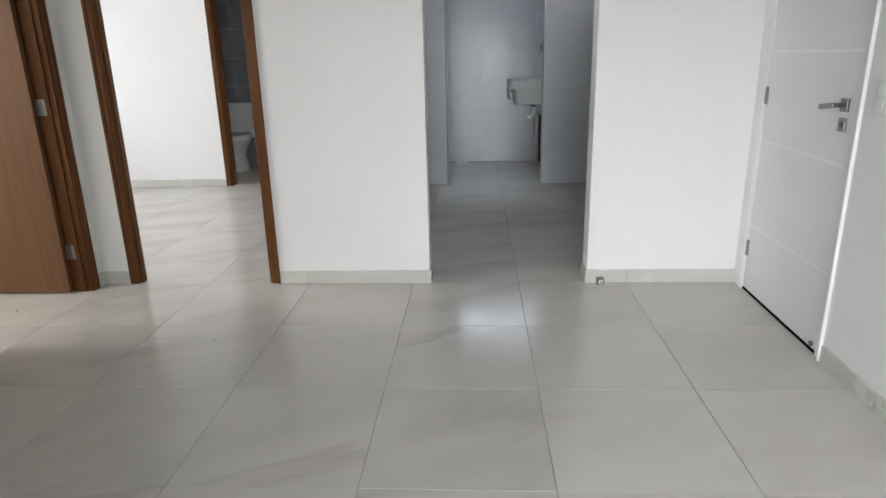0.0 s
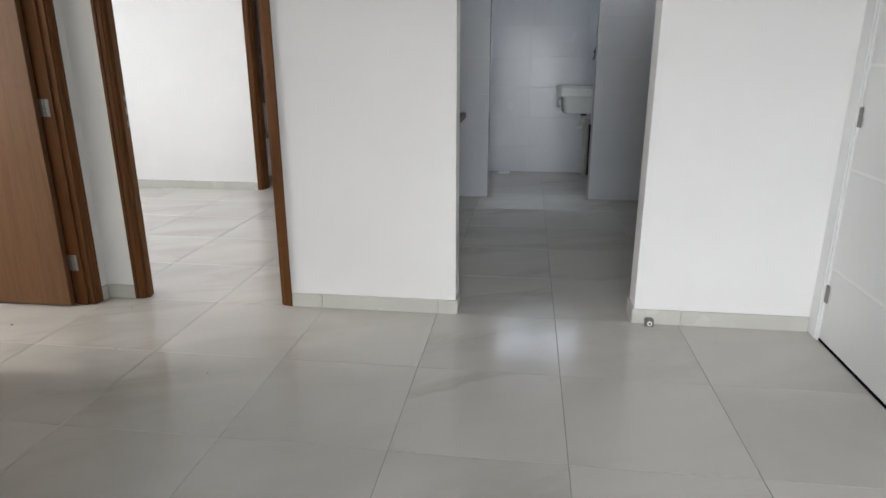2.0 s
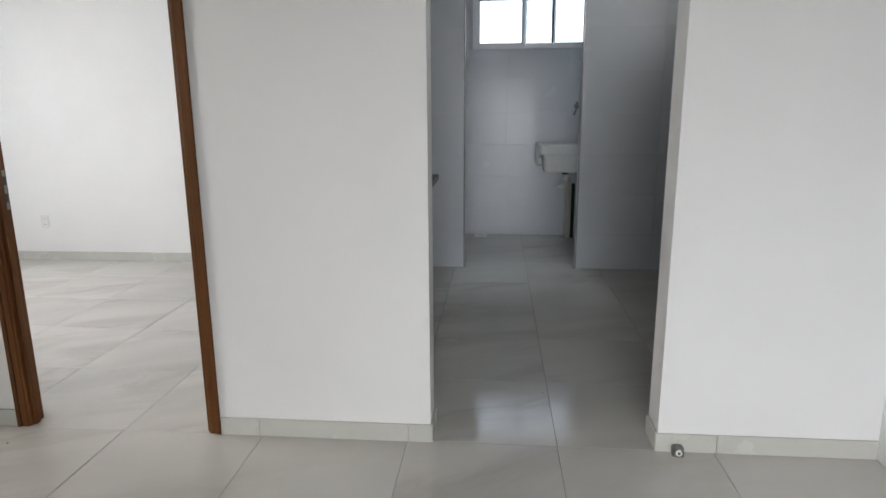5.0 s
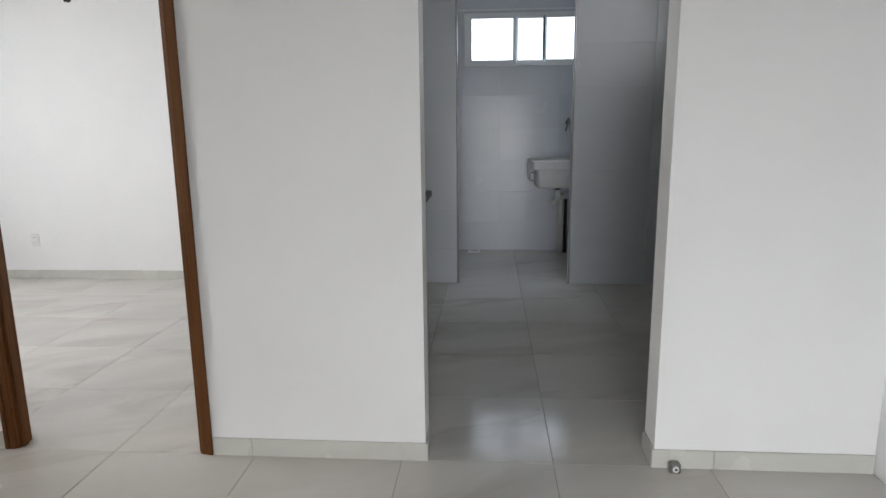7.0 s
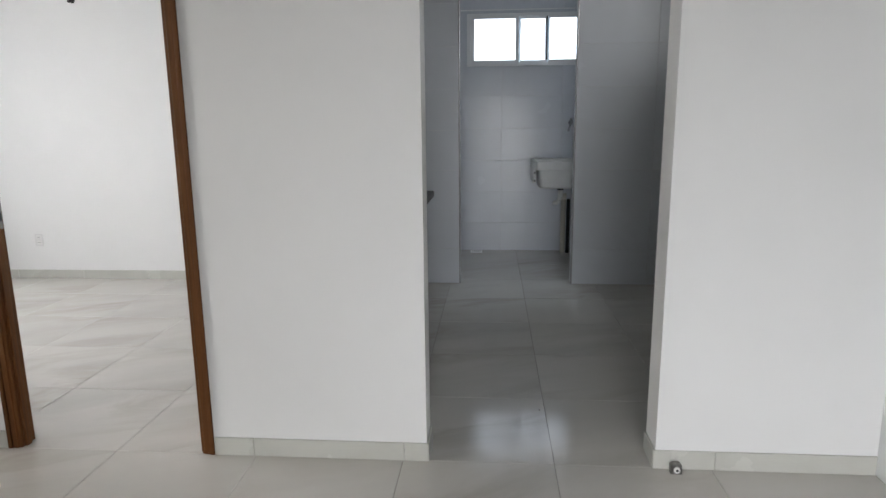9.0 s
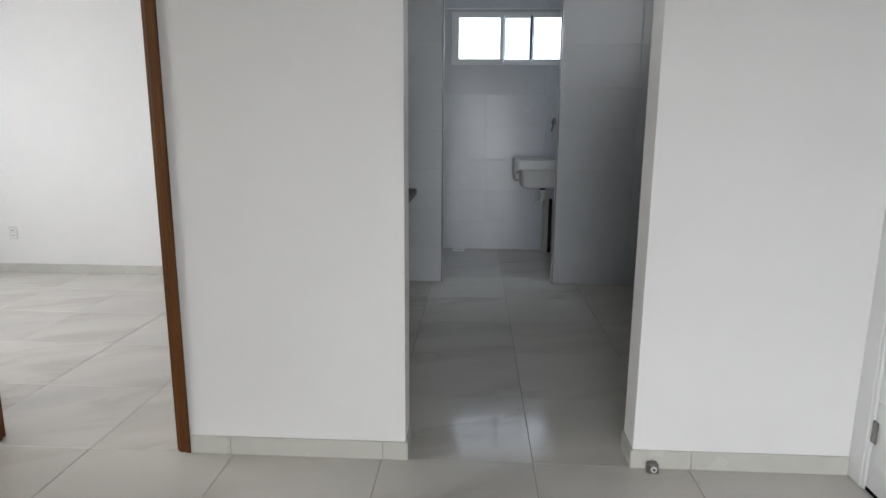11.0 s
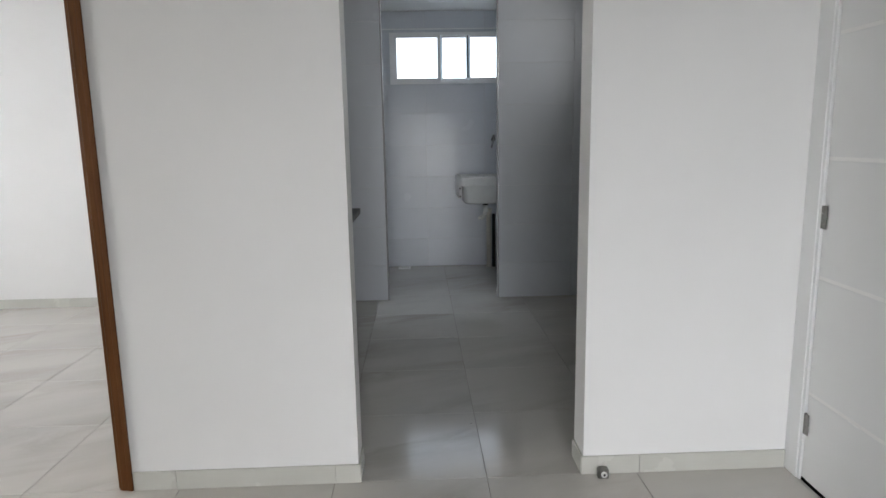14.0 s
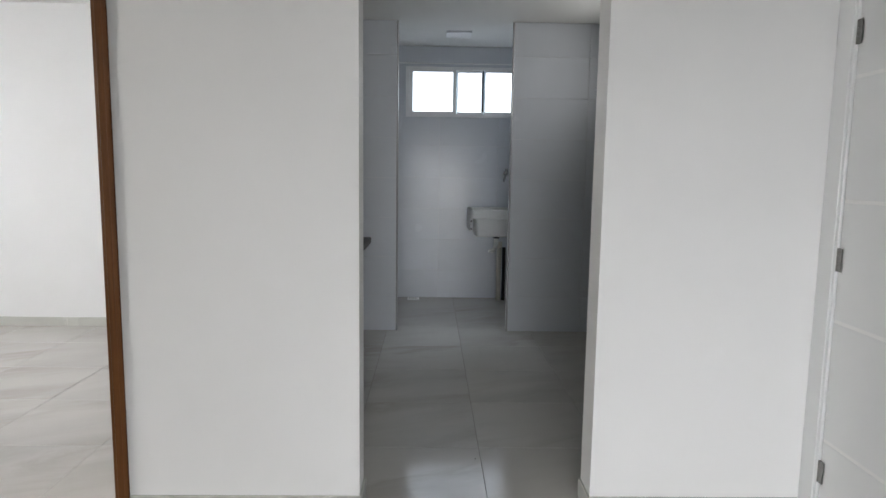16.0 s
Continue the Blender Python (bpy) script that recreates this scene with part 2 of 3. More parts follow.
wall_outer = setting("wall_outer", blocks(
    ((-4.95, -3.2, 0), (-4.80, -2.3, H)), ((-4.95, -0.9, 0), (-4.80, 0.7, H)), ((-4.95, 2.0, 0), (-4.80, 4.6, H)),
    ((-4.95, -2.3, 0), (-4.80, -0.9, 1.0)), ((-4.95, -2.3, 2.3), (-4.80, -0.9, H)),
    ((-4.95, 0.7, 0), (-4.80, 2.0, 1.0)), ((-4.95, 0.7, 2.3), (-4.80, 2.0, H))), WHITE, "white painted outer wall with window openings", "wall")
wall_side_room = setting("wall_side_room", box((-4.95, -3.32, 0), (-2.075, -3.2, H)), WHITE, "white painted plaster wall", "wall")
BY = 2.93
wall_bedroom = setting("wall_bedroom", blocks(
    ((-4.80, BY, 0), (-2.295, BY + T, H)), ((-2.295, BY, HEAD + 0.01), (-1.50, BY + T, H)), ((-1.50, BY, 0), (-0.905, BY + T, H))),
    WHITE, "white painted bedroom wall with a bathroom doorway", "wall")
wall_kitchen_side = setting("wall_kitchen_side", box((-0.905, T, 0), (-0.80, 4.6, H)), WHITE, "white partition wall beside the kitchen", "wall")
wall_bathroom = setting("wall_bathroom", blocks(((-3.0, 4.326, 0), (-0.905, 4.6, H)), ((-3.12, BY + T, 0), (-3.0, 4.6, H))), WGROUT,
                        "grey tiled bathroom wall", "wall")
PY = 2.876
pier_left = setting("wall_pier_left", box((-0.80, PY + 0.006, 0), (-0.020, PY + 0.13, H + 0.1)), WGROUT, "light grey tiled kitchen pier", "wall")
pier_right = setting("wall_pier_right", box((0.918, PY + 0.006, 0), (1.722, PY + 0.13, H + 0.1)), WGROUT, "light grey tiled kitchen pier", "wall")
LY = 4.308
wall_laundry = setting("wall_laundry", blocks(
    ((-0.80, LY + 0.006, 0), (1.722, 4.46, 1.897)), ((-0.80, LY + 0.006, 1.897), (-0.006, 4.46, 2.72)),
    ((1.24, LY + 0.006, 1.897), (1.722, 4.46, 2.72)), ((-0.006, LY + 0.006, 2.405), (1.24, 4.46, 2.72))), WGROUT,
    "light grey tiled laundry wall below a high window", "wall")
wall_laundry_side = setting("wall_laundry_side", box((1.34, PY + 0.13, 0), (1.46, LY + 0.006, 2.72)), WHITE, "white laundry side wall", "wall")

setting("ceiling", blocks(((-5.0, -4.8, H), (1.95, 0.06, H + 0.1)), ((-5.0, 0.06, H), (-0.85, 4.6, H + 0.1))), CEIL, "plain white plaster ceiling", "ceiling")
setting("ceiling_kitchen", box((-0.85, 0.06, 2.525), (1.95, PY + 0.10, 2.70)), CEIL, "white plaster kitchen ceiling", "ceiling")
setting("ceiling_laundry", box((-0.85, PY + 0.10, 2.61), (1.95, 4.6, 2.75)), CEIL, "white plaster laundry ceiling", "ceiling")


# ---- doors and frames ----
def jamb_set(parent, place, x0, x1, top, y0, y1, material, casing=0.045, proud=0.012, lining=0.022, both=True, stop=(0.03, 0.095)):
    """Lining, stops and casings round an opening x0..x1 in a wall y0..y1; place turns it into position."""
    def put(name, lo, hi, bevel):
        ob = part(name, box(lo, hi, bevel, 2), material, parent)
        ob.matrix_local = place
    e = 0.003
    for a, b in ((x0, x0 + lining), (x1 - lining, x1)):
        put("lining", (a, y0 - e, 0), (b, y1 + e, top), 0.002)
    put("head_lining", (x0 + lining, y0 - e, top - lining), (x1 - lining, y1 + e, top), 0.002)
    for a, b in ((x0 + lining, x0 + lining + 0.012), (x1 - lining - 0.012, x1 - lining)):
        put("door_stop", (a, y0 + stop[0], 0), (b, y0 + stop[1], top - lining), 0.003)
    sides = [(y0 - e - proud, y0 - e)] + ([(y1 + e, y1 + e + proud)] if both else [])
    for ya, yb in sides:
        front = ya < y0
        step = (ya + 0.006, yb) if front else (ya, yb - 0.006)
        split = casing * 0.42
        for lo, hi in ((x0 - casing + 0.012, x0 + 0.012), (x1 - 0.012, x1 + casing - 0.012)):
            outer = (lo, lo + split) if lo < x0 else (hi - split, hi)
            inner = (lo + split, hi) if lo < x0 else (lo, hi - split)
            ob = part("casing", add_box(box((outer[0], ya, 0), (outer[1], yb, top + casing - 0.012), 0.004, 2),
                      (inner[0], step[0], 0), (inner[1], step[1], top - 0.012), 0.002), material, parent)
            ob.matrix_local = place
        put("casing", (x0 + 0.012, ya, top - 0.012), (x1 - 0.012, yb, top + casing - 0.012), 0.005)


def hinge(parent, m, length=0.085):
    """A butt hinge: two leaves and a knuckle in three lengths, along its own z."""
    bm = bmesh.new()
    add_box(bm, (-0.026, -0.0015, -length / 2), (-0.004, 0.0015, length / 2), 0.001)
    add_box(bm, (0.004, -0.0015, -length / 2), (0.026, 0.0015, length / 2), 0.001)
    ob = part("hinge", bm, CHROME, parent, "steel butt hinge")
    ob.matrix_local = m
    for i in range(3):
        z0 = -length / 2 + i * length / 3
        part("knuckle", tube((0, -0.003, z0 + 0.001), (0, -0.003, z0 + length / 3 - 0.001), 0.0065, n=12), CHROME, ob, smooth=False)
    return ob


door_frame_1 = thing("door_frame_1", "reddish-brown wooden door frame with empty opening", "door frame", "structure")
jamb_set(door_frame_1, Matrix(), -1.745, -0.91, HEAD + 0.01, 0, 0.072, WOOD, both=False, stop=(0.012, 0.042))
strike = part("strike_plate", box((-1.7235, 0.047, 0.93), (-1.7215, 0.070, 1.09), 0.0008), CHROME, door_frame_1, "bright steel strike plate")
for z in (0.96, 1.03):
    part("slot", box((-1.7218, 0.051, z), (-1.7210, 0.066, z + 0.035)), HOLESHADE_METAL, strike)

door_frame_2 = thing("door_frame_2", "reddish-brown wooden door frame in the side wall", "door frame", "structure")
jamb_set(door_frame_2, pose(0, 0, 0, 0, 0, 90), -0.96, -0.10, HEAD + 0.01, 1.945, 2.075, WOOD)

# the open leaf of the side door, swung into the side room
door_1 = thing("door_1", "brown wood-veneer door standing open into the side room", "door", "structure")
part("leaf", box((-2.840, -0.175, 0.008), (-2.043, -0.140, 2.08), 0.002), LEAF, door_1)
for z in (0.24, 1.04, 1.85):
    hinge(door_1, pose(-2.018, -0.1400, z, 0, 0, 0))

door_frame_3 = thing("door_frame_3", "reddish-brown wooden bathroom door frame", "door frame", "structure")
jamb_set(door_frame_3, Matrix(), -2.295, -1.50, HEAD + 0.01, BY, BY + T, WOOD)

# white entrance door
door_frame_4 = thing("door_frame_4", "white painted frame round the entrance door", "door frame", "structure")
door_frame_4.matrix_world = SKEW
for a, b in ((-0.101, -0.086), (-0.955, -0.913)):
    part("lining", box((1.7205, a, 0), (1.85, b, HEAD), 0.002, 2), ENAMEL, door_frame_4)
part("head_lining", box((1.7205, -0.913, HEAD - 0.03), (1.85, -0.101, HEAD), 0.002), ENAMEL, door_frame_4)
part("casing", box((1.716, -0.086, 0), (1.84, -0.0005, HEAD + 0.03), 0.003, 2), ENAMEL, door_frame_4)
part("bead", box((1.706, -0.971, 0), (1.7215, -0.955, HEAD + 0.03), 0.004, 2), ENAMEL, door_frame_4, "thin white bead at the frame's edge")

door_2 = thing("door_2", "closed white lacquered entrance door with horizontal grooves", "door", "structure")
door_2.matrix_world = SKEW
bm = bmesh.new()
levels = [0.014, 0.357, 0.807, 1.241, 1.670, 2.066]
for z0, z1 in zip(levels, levels[1:]):
    add_box(bm, (1.7290, -0.910, z0 + (0.006 if z0 > 0.1 else 0)), (1.7670, -0.104, z1 - (0.006 if z1 < 2 else 0)), 0.0025, 2)
part("leaf", bm, ENAMEL, door_2)
# the shaded gap below the leaf, put in as a black strip
part("gap_strip", box((1.7275, -0.910, 0.001), (1.7650, -0.104, 0.0135)), GAPSHADE, door_2, "black strip standing in for the shaded gap under the leaf")
for z in levels[1:-1]:
    part("groove", box((1.7302, -0.908, z - 0.0075), (1.7570, -0.106, z + 0.0075)), GROOVE, door_2, "pale line across the leaf")
for z in (0.235, 1.031, 1.821):
    hinge(door_2, pose(1.7240, -0.1025, z, 0, 0, 90))
rose = part("handle_rose", box((1.7180, -0.860, 1.012), (1.7290, -0.808, 1.064), 0.003, 2), CHROME, door_2, "square brushed steel rose")
part("spindle", tube((1.7220, -0.834, 1.038), (1.6790, -0.834, 1.038), 0.009), CHROME, rose)
lever = part("lever", box((-0.007, -0.010, -0.010), (0.007, 0.096, 0.010), 0.004, 2), CHROME, rose)
lever.matrix_local = pose(1.6770, -0.834, 1.038, -7, 0, 0)
cyl = part("lock_escutcheon", box((1.7200, -0.858, 0.936), (1.7290, -0.810, 0.988), 0.003, 2), CHROME, door_2, "square steel lock plate")
part("lock_cylinder", tube((1.7210, -0.834, 0.962), (1.7150, -0.834, 0.962), 0.011), CHROME, cyl)
part("keyhole", box((1.7140, -0.8355, 0.955), (1.7155, -0.8325, 0.969)), HOLESHADE_METAL, cyl)
part("foot_bolt", tube((1.7290, -0.868, 0.035), (1.7200, -0.868, 0.035), 0.011), CHROME, door_2, "small steel bolt near the foot")

# ---- skirting boards of cut tile ----
def skirting(name, runs):
    """Runs of (axis, fixed, from, to, side, cuts): 75 mm tile strips, 9 mm thick, each cut its own piece."""
    root = thing(name, "pale grey porcelain skirting strip along the wall", "baseboard", "structure")
    for axis, fixed, a, b, side, cuts in runs:
        ends = [a, *cuts, b]
        for s, e in zip(ends, ends[1:]):
            lo, hi = sorted((fixed, fixed + side * 0.010))
            if axis == "x":
                bm = box((s + 0.0008, lo, 0), (e - 0.0008, hi, 0.076), 0.0015)
            else:
                bm = box((lo, s + 0.0008, 0), (hi, e - 0.0008, 0.076), 0.0015)
            part("tile", bm, SKIRT, root)
    return root


def grid(a, b, start, step=0.62):
    return [start + step * i for i in range(-12, 20) if a + 0.03 < start + step * i < b - 0.03]


skirting("baseboard_front", [("x", 0, -0.876, 0.010, -1, [-0.71, -0.09]), ("x", 0, 0.885, 1.7155, -1, [1.12]),
                             ("x", 0, -1.935, -1.780, -1, []), ("y", 0, 0, T, 1, []), ("y", 0.895, 0, T, -1, [])])
skirting("baseboard_right", [("y", 1.722, -4.58, -0.973, -1, grid(-4.58, -0.973, -1.35))]).matrix_world = SKEW
skirting("baseboard_left", [("y", -1.945, -4.6, -0.995, 1, grid(-4.6, -0.995, -1.4)), ("y", -1.945, -0.062, -0.010, 1, [])])
skirting("baseboard_bedroom", [("x", BY, -4.79, -2.330, -1, grid(-4.8, -2.35, -2.78)), ("y", -4.80, T, BY - 0.01, 1, grid(T, BY, 0.4))])

# ---- windows ----
window_1 = thing("window_1", "white aluminium sliding window set high in the laundry wall", "window", "structure")
WY0, WY1 = 4.294, 4.354
part("window_frame", blocks(((-0.004, WY0, 1.897), (1.238, WY1, 1.925)), ((-0.004, WY0, 2.372), (1.238, WY1, 2.402)),
     ((-0.004, WY0, 1.925), (0.030, WY1, 2.372)), ((1.205, WY0, 1.925), (1.238, WY1, 2.372))), ALU, window_1)


def sash(x0, x1, y, wide_l=0.036, wide_r=0.036, right_mat=None):
    s = part("sash", blocks(((x0, y, 1.925), (x1, y + 0.024, 1.953)), ((x0, y, 2.350), (x1, y + 0.024, 2.372)),
             ((x0, y, 1.953), (x0 + wide_l, y + 0.024, 2.350)), ((x1 - wide_r, y, 1.953), (x1, y + 0.024, 2.350))), ALU, window_1)
    g = part("pane", box((x0 + wide_l, y + 0.010, 1.953), (x1 - wide_r, y + 0.014, 2.350)), GLASS, s)
    g.visible_shadow = False
    return s


sash(0.031, 0.513, WY0 + 0.002)
sash(0.520, 0.795, WY0 + 0.030, 0.012, 0.022)
sash(0.802, 1.200, WY0 + 0.002, 0.012)
part("meeting_seal", box((0.783, WY0 + 0.022, 1.953), (0.798, WY0 + 0.030, 2.372)), RUBBER, window_1, "dark seal where the sashes meet")
part("latch", box((0.028, WY0 - 0.010, 2.13), (0.042, WY0 + 0.002, 2.20), 0.002), ALU, window_1)
part("drip_trim", box((-0.16, LY - 0.014, 2.428), (1.335, LY - 0.004, 2.440), 0.002), ALU, window_1, "thin white trim above the window")


def plain_window(name, label, place, w, z0, z1, panes):
    root = thing(name, label, "window", "structure")
    fr = blocks(((-w / 2, -0.03, z0), (w / 2, 0.03, z0 + 0.04)), ((-w / 2, -0.03, z1 - 0.04), (w / 2, 0.03, z1)),
                ((-w / 2, -0.03, z0 + 0.04), (-w / 2 + 0.04, 0.03, z1 - 0.04)), ((w / 2 - 0.04, -0.03, z0 + 0.04), (w / 2, 0.03, z1 - 0.04)))
    part("window_frame", fr, ALU, root).matrix_local = place
    step = (w - 0.08) / panes
    for i in range(panes):
        a = -w / 2 + 0.04 + i * step
        g = part("pane", box((a + 0.02, -0.003, z0 + 0.04), (a + step - 0.02, 0.003, z1 - 0.04)), GLASS, root)
        g.matrix_local, g.visible_shadow = place, False
        if i:
            part("mullion", box((a - 0.02, -0.02, z0 + 0.04), (a + 0.02, 0.02, z1 - 0.04)), ALU, root).matrix_local = place
    return root


plain_window("window_2", "white aluminium sliding balcony door", pose(0.72, -4.67, 0), 1.76, 0.0, 2.0, 2)
# kitchen window added out of view, to suit the sheen on the right pier
plain_window("window_5", "assumed, unseen small white aluminium window high in the kitchen wall", pose(1.88, 2.08, 0, 0, 0, 90), 0.90, 1.90, 2.40, 2)
plain_window("window_3", "white aluminium bedroom window", pose(-4.87, 1.35, 0, 0, 0, 90), 1.3, 1.0, 2.3, 2)
plain_window("window_4", "white aluminium side room window", pose(-4.87, -1.6, 0, 0, 0, 90), 1.4, 1.0, 2.3, 2)

# metal edge trims on the pier corners
for x in (-0.014, 0.914):
    setting("trim", tube((x, PY + 0.004, 0), (x, PY + 0.004, 2.523), 0.008, n=12), STEELTRIM, "thin white corner trim on the tiled pier", "trim")


# ---- laundry and kitchen things ----
def laundry_tank():
    root = thing("laundry_tank", "white moulded laundry sink hung on the tiled wall", "laundry sink")
    cx, cy, w, d = 0.935, 4.03, 0.58, 0.52
    outer = [rounded(cx, cy + 0.012, 0.703, w - 0.15, d - 0.14, 0.05), rounded(cx, cy + 0.010, 0.716, w - 0.125, d - 0.11, 0.05),
             rounded(cx, cy, 0.905, w - 0.07, d - 0.04, 0.045)]
    inner = [rounded(cx, cy, 0.905, w - 0.10, d - 0.07, 0.045), rounded(cx, cy + 0.01, 0.73, w - 0.20, d - 0.16, 0.05)]
    part("basin", loft(outer + inner), PLASTIC, root, smooth=False)
    ring = [rounded(cx, cy, 0.880, w - 0.03, d - 0.012, 0.035), rounded(cx, cy, 0.890, w, d, 0.04), rounded(cx, cy, 0.966, w, d, 0.04),
            rounded(cx, cy, 0.974, w - 0.02, d - 0.02, 0.035), rounded(cx, cy, 0.970, w - 0.07, d - 0.07, 0.03), rounded(cx, cy, 0.900, w - 0.10, d - 0.08, 0.03)]
    ring.append(ring[0])
    part("rim", loft(ring, False), PLASTIC, root)
    br = part("bracket", box((0.646, 3.79, 0.765), (0.674, 4.306, 0.900), 0.003), PLASTIC, root, "white side bracket with fixing holes")
    for z in (0.785, 0.862):
        part("fixing_hole", tube((0.660, 3.791, z), (0.660, 3.787, z), 0.009, n=12), HOLESHADE_METAL, br)
    part("drain_collar", tube((0.931, 4.03, 0.672), (0.931, 4.03, 0.716), 0.030), RUBBER, root)
    trap = bmesh.new()
    add_tube(trap, (0.931, 4.03, 0.673), (0.931, 4.03, 0.60), 0.024)
    pts = [(0.931, 0.610), (0.922, 0.575), (0.905, 0.548), (0.880, 0.538), (0.864, 0.552)]
    for (xa, za), (xb, zb) in zip(pts, pts[1:]):
        add_tube(trap, (xa, 4.03, za), (xb, 4.03, zb), 0.022)
    part("trap", trap, PLASTIC, root, "white plastic trap", True)
    return root


laundry_tank()
standpipe = thing("waste_pipe", "cream plastic waste pipe rising from the laundry floor", "pipe")
part("pipe", tube((0.981, 4.19, 0), (0.981, 4.19, 0.60), 0.025), PVC, standpipe, smooth=True)
part("socket_collar", tube((0.981, 4.19, 0.56), (0.981, 4.19, 0.62), 0.031), PVC, standpipe, smooth=True)
hose = thing("drain_hose", "black flexible hose standing beside the waste pipe", "hose")
part("hose", tube((1.033, 4.20, 0), (1.033, 4.20, 0.56), 0.017), RUBBER, hose, smooth=True)

tap = thing("wall_tap", "small chrome tap on the laundry wall", "tap")
part("body", tube((1.045, LY, 1.33), (1.045, LY - 0.06, 1.33), 0.014), TAPMETAL, tap)
part("spout", tube((1.045, LY - 0.055, 1.335), (1.015, LY - 0.085, 1.245), 0.010), TAPMETAL, tap)
part("knob", tube((1.045, LY - 0.045, 1.335), (1.045, LY - 0.045, 1.375), 0.016, 0.012, 10), TAPMETAL, tap)
part("flange", tube((1.045, LY, 1.33), (1.045, LY - 0.006, 1.33), 0.024), TAPMETAL, tap)

drain = thing("floor_drain", "small pale square floor drain grate", "drain")
part("frame", box((0.03, 4.16, 0.0005), (0.15, 4.28, 0.006), 0.001), PLASTIC, drain)
for i in range(5):
    part("slot", box((0.045 + 0.02 * i, 4.178, 0.0058), (0.053 + 0.02 * i, 4.262, 0.0066)), HOLESHADE_METAL, drain)

lamp = thing("ceiling_light", "square flush white ceiling light, switched off", "ceiling light")
part("frame", blocks(((0.39, 3.60, 2.592), (0.62, 3.615, 2.61)), ((0.39, 3.815, 2.592), (0.62, 3.83, 2.61)), ((0.39, 3.615, 2.592), (0.405, 3.815, 2.61)),
     ((0.605, 3.615, 2.592), (0.62, 3.815, 2.61))), ALU, lamp)
part("diffuser", box((0.405, 3.615, 2.594), (0.605, 3.815, 2.61)), DIFF, lamp, "milky diffuser")

counter = thing("kitchen_counter", "black granite kitchen worktop fixed against the tiled pier", "worktop")
part("worktop", box((-0.80, 1.0, 0.760), (-0.226, PY - 0.006, 0.788), 0.003, 2), GRANITE, counter)
part("apron", box((-0.246, 1.0, 0.742), (-0.226, PY - 0.006, 0.7598), 0.002), GRANITE, counter)
part("support", box((-0.80, 1.02, 0), (-0.60, 1.06, 0.7595), 0.002), WHITE, counter)

# ---- bathroom ----
def toilet(x, y):
    root = thing("toilet", "white ceramic toilet with a close-coupled cistern", "toilet", at=(x, y, 0))
    rings = [oval(0, 0.04, 0, 0.23, 0.40), oval(0, 0.04, 0.03, 0.215, 0.38), oval(0, 0.06, 0.15, 0.15, 0.31), oval(0, 0.05, 0.24, 0.19, 0.36), oval(0, 0.02, 0.31, 0.30, 0.45),
             oval(0, 0.0, 0.36, 0.36, 0.50), oval(0, 0.0, 0.39, 0.37, 0.51), oval(0, 0, 0.39, 0.28, 0.40), oval(0, 0.02, 0.24, 0.16, 0.22)]
    part("bowl", loft(rings), CERAMIC, root, smooth=True)
    part("seat_lid", loft([oval(0, 0, 0.392, 0.37, 0.51), oval(0, 0, 0.418, 0.375, 0.515), oval(0, 0, 0.428, 0.34, 0.48)]), CERAMIC, root, smooth=False)
    tank = part("cistern", loft([rounded(0, 0.35, 0.36, 0.34, 0.16, 0.03), rounded(0, 0.35, 0.74, 0.38, 0.18, 0.03)]), CERAMIC, root)
    part("lid", loft([rounded(0, 0.35, 0.742, 0.40, 0.20, 0.03), rounded(0, 0.35, 0.77, 0.40, 0.20, 0.03)]), CERAMIC, tank)
    part("button", tube((0, 0.35, 0.77), (0, 0.35, 0.778), 0.022), CHROME, tank)


toilet(-2.55, 3.865)

# ---- small fittings ----
stop = thing("door_stopper", "small steel door stopper at the foot of the skirting", "door stopper")
part("base", loft([rounded(0.967, -0.029, 0.0, 0.044, 0.036, 0.010), rounded(0.967, -0.029, 0.032, 0.044, 0.036, 0.010), rounded(0.967, -0.029, 0.038, 0.034, 0.028, 0.008)]), CHROME, stop)
part("buffer", tube((0.967, -0.046, 0.019), (0.967, -0.053, 0.019), 0.012), PLASTIC, stop, "pale round buffer")
part("screw", tube((0.967, -0.053, 0.019), (0.967, -0.0545, 0.019), 0.005), HOLESHADE_METAL, stop)


def wall_plate(name, label, category, m, holes):
    root = thing(name, label, category)
    root.matrix_world = m
    part("plate", box((-0.038, -0.009, -0.058), (0.038, 0, 0.058), 0.004, 2), PLATE, root)
    for z in holes:
        piece = part("module", box((-0.021, -0.011, z - 0.019), (0.021, -0.008, z + 0.019), 0.002), PLASTIC, root)
        if category == "socket":
            for x in (-0.009, 0, 0.009):
                part("pin_hole", tube((x, -0.0105, z), (x, -0.0115, z), 0.0032, n=8), HOLESHADE_METAL, piece)


wall_plate("wall_socket", "white double wall socket above the skirting", "socket", pose(-3.783, BY, 0.349), (-0.024, 0.024))
wall_plate("light_switch", "white light switch beside the entrance door", "switch", SKEW @ pose(1.722, -1.075, 1.083, 0, 0, -90), (-0.024, 0.024))

stub = thing("cable_outlet", "short dark cable stub coming out of the bedroom wall", "cable")
part("cable", tube((-3.213, BY, 2.36), (-3.213, BY - 0.05, 2.345), 0.012), RUBBER, stub)
part("grommet", tube((-3.213, BY, 2.36), (-3.213, BY - 0.006, 2.36), 0.022), RUBBER, stub)


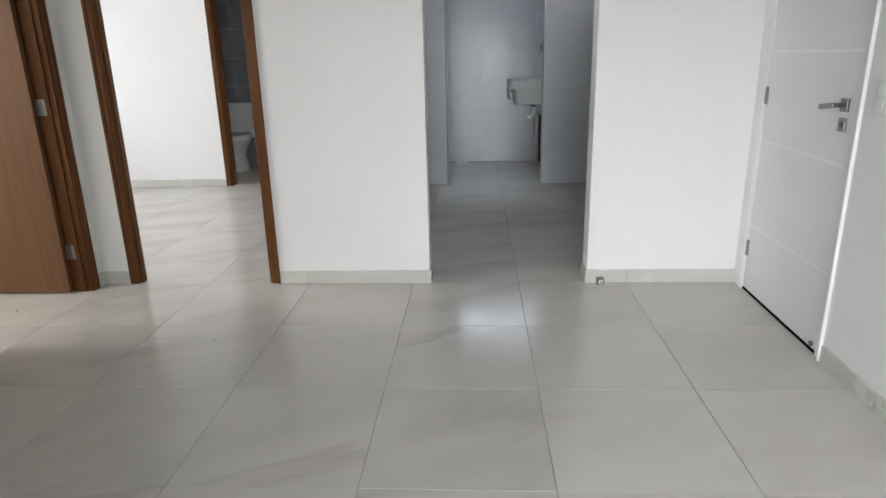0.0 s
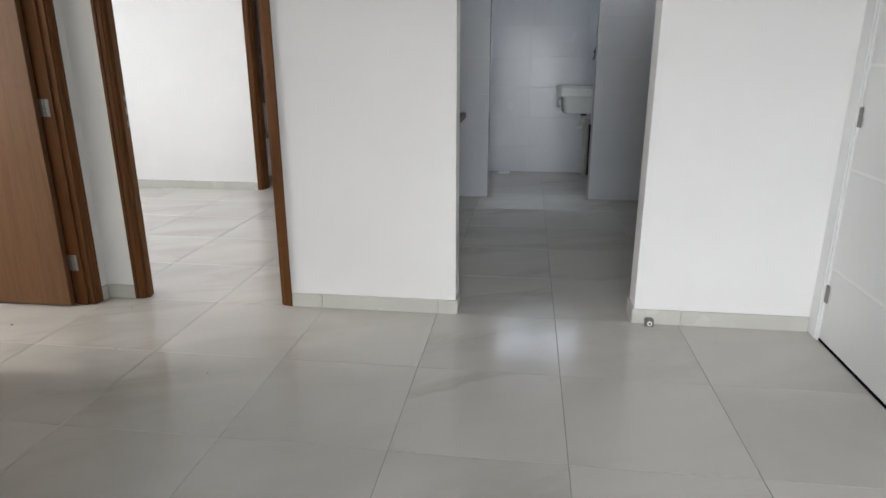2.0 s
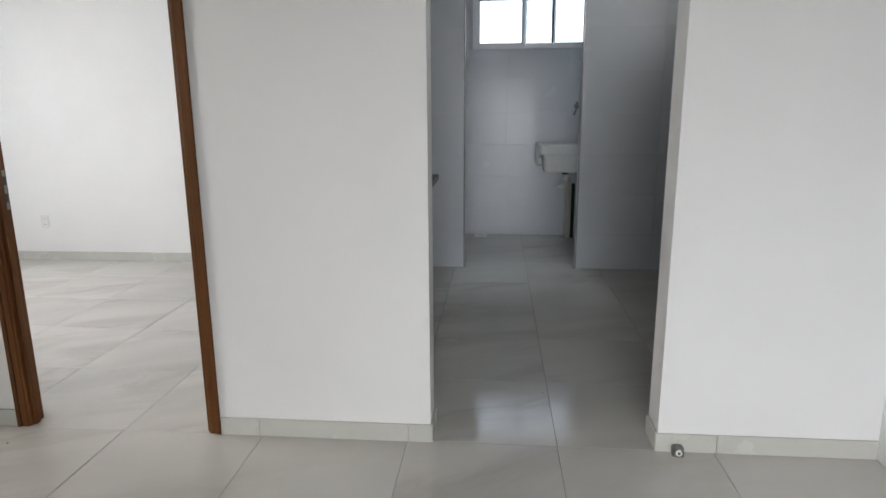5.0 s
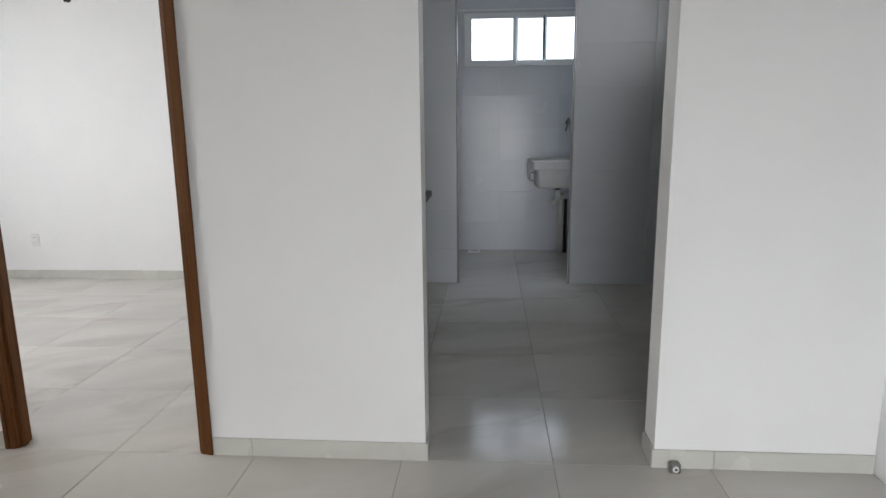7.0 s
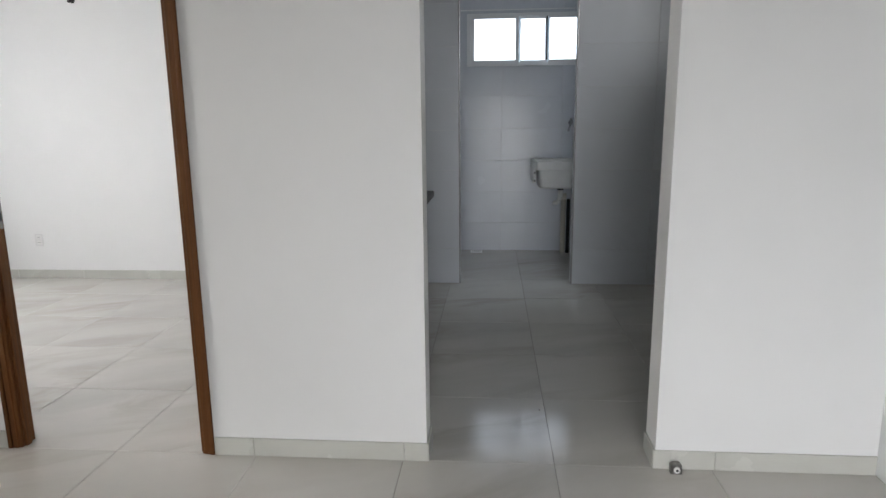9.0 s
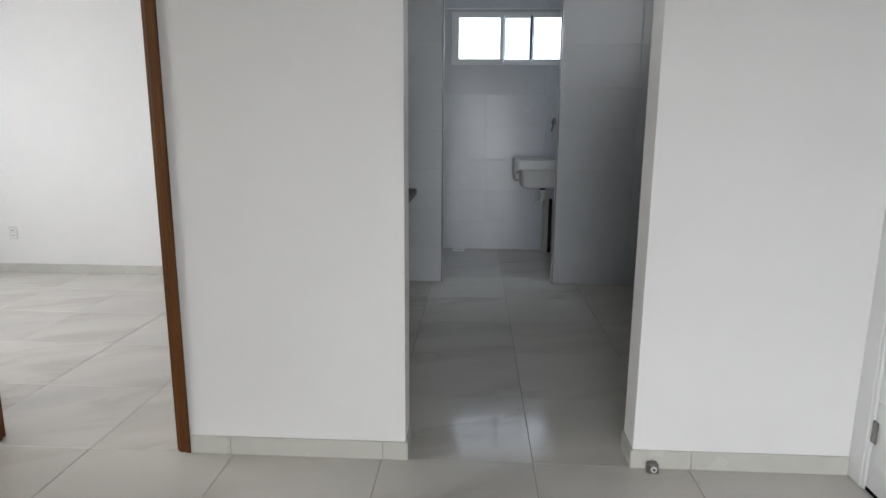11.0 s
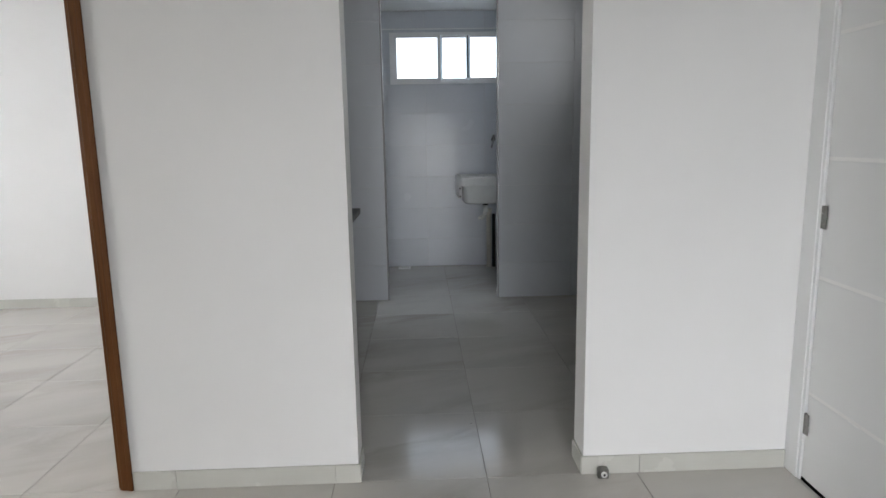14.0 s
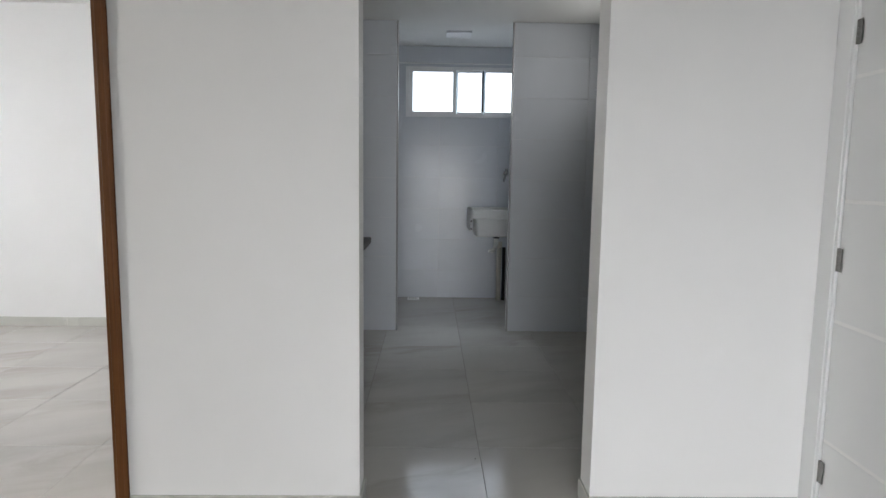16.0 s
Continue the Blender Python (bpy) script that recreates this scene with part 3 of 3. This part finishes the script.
# crumbs of mortar left on the floor
for x, y, size in ((-1.718, -0.145, 0.004), (-1.498, -0.604, 0.003), (-0.966, -0.775, 0.0035), (0.483, 0.478, 0.0035), (-2.18, -0.426, 0.006)):
    bm = bmesh.new()
    bmesh.ops.create_icosphere(bm, subdivisions=2, radius=size)
    for v in bm.verts:
        v.co *= 1 + 0.35 * noise.noise(v.co * 300 + Vector((x * 9, y * 9, 0)))
        v.co.z = max(v.co.z * 0.5, -size * 0.3) + size * 0.3
    crumb = new("mortar_crumb", mesh_of("mortar_crumb", bm, CRUMB))
    crumb.location = (x, y, 0.0002)
    tagged(crumb, "small dark mortar crumb lying on the floor tile", "debris", "crumbs on the floor")


# ---- tiles of the floor and walls ----
def tile_mesh(name, sx, sy, material, depth=0.006, bevel=0.0012):
    return mesh_of(name, box((-sx / 2, -sy / 2, -depth), (sx / 2, sy / 2, 0), bevel), material)


STEP, GAP = 0.604, 0.0020
whole = tile_mesh("floor_tile", STEP - GAP, STEP - GAP, TILE)
rng = random.Random(4)
for i in range(-9, 3):
    for j in range(-10, 8):
        cx, cy = 0.508 + STEP * (i + 0.5), -0.002 + STEP * (j + 0.5)
        if cx - STEP / 2 > 1.74 or cx + STEP / 2 < -4.82 or cy - STEP / 2 > 4.32 or cy + STEP / 2 < -4.6 or (cx + STEP / 2 < -2.08 and cy + STEP / 2 < -3.2):
            continue
        ob = new("tile", whole)
        ob.parent = floor
        ob.location = (cx, cy, rng.uniform(-0.0004, 0.0))
        ob.rotation_euler = (rng.uniform(-0.0006, 0.0006), rng.uniform(-0.0006, 0.0006), 0)


def tiled(parent, y, x_edges, z_edges, material):
    """Tiles on a wall face that looks towards -y, one piece for every cell."""
    for x0, x1 in zip(x_edges, x_edges[1:]):
        for z0, z1 in zip(z_edges, z_edges[1:]):
            ob = new("tile", mesh_of("wall_tile", box((x0 + 0.0016, y, z0 + 0.0016), (x1 - 0.0016, y + 0.008, z1 - 0.0016), 0.0012), material))
            ob.parent = parent
            ob.rotation_euler = (0, 0, 0)


Z = [0.0] + [0.30 + 0.326 * k for k in range(7)] + [2.525]
tiled(pier_left, PY, [-0.80, -0.628, -0.020], Z, WTILE)
tiled(pier_right, PY, [0.920, 1.531, 1.721], Z, WTILE)
ZL = [0.0] + [0.30 + 0.326 * k for k in range(5)] + [1.897]
tiled(wall_laundry, LY, [-0.798, -0.26, 0.348, 0.956, 1.338], ZL, WTILE)
tiled(wall_laundry, LY, [-0.798, -0.26, -0.006], [1.897, 2.405], WTILE)
tiled(wall_laundry, LY, [-0.798, -0.26, 0.348, 0.956, 1.338], [2.405, 2.605], WTILE)
tiled(wall_bathroom, 4.319, [-2.99, -2.62, -2.01, -1.40, -0.91], Z, BTILE)
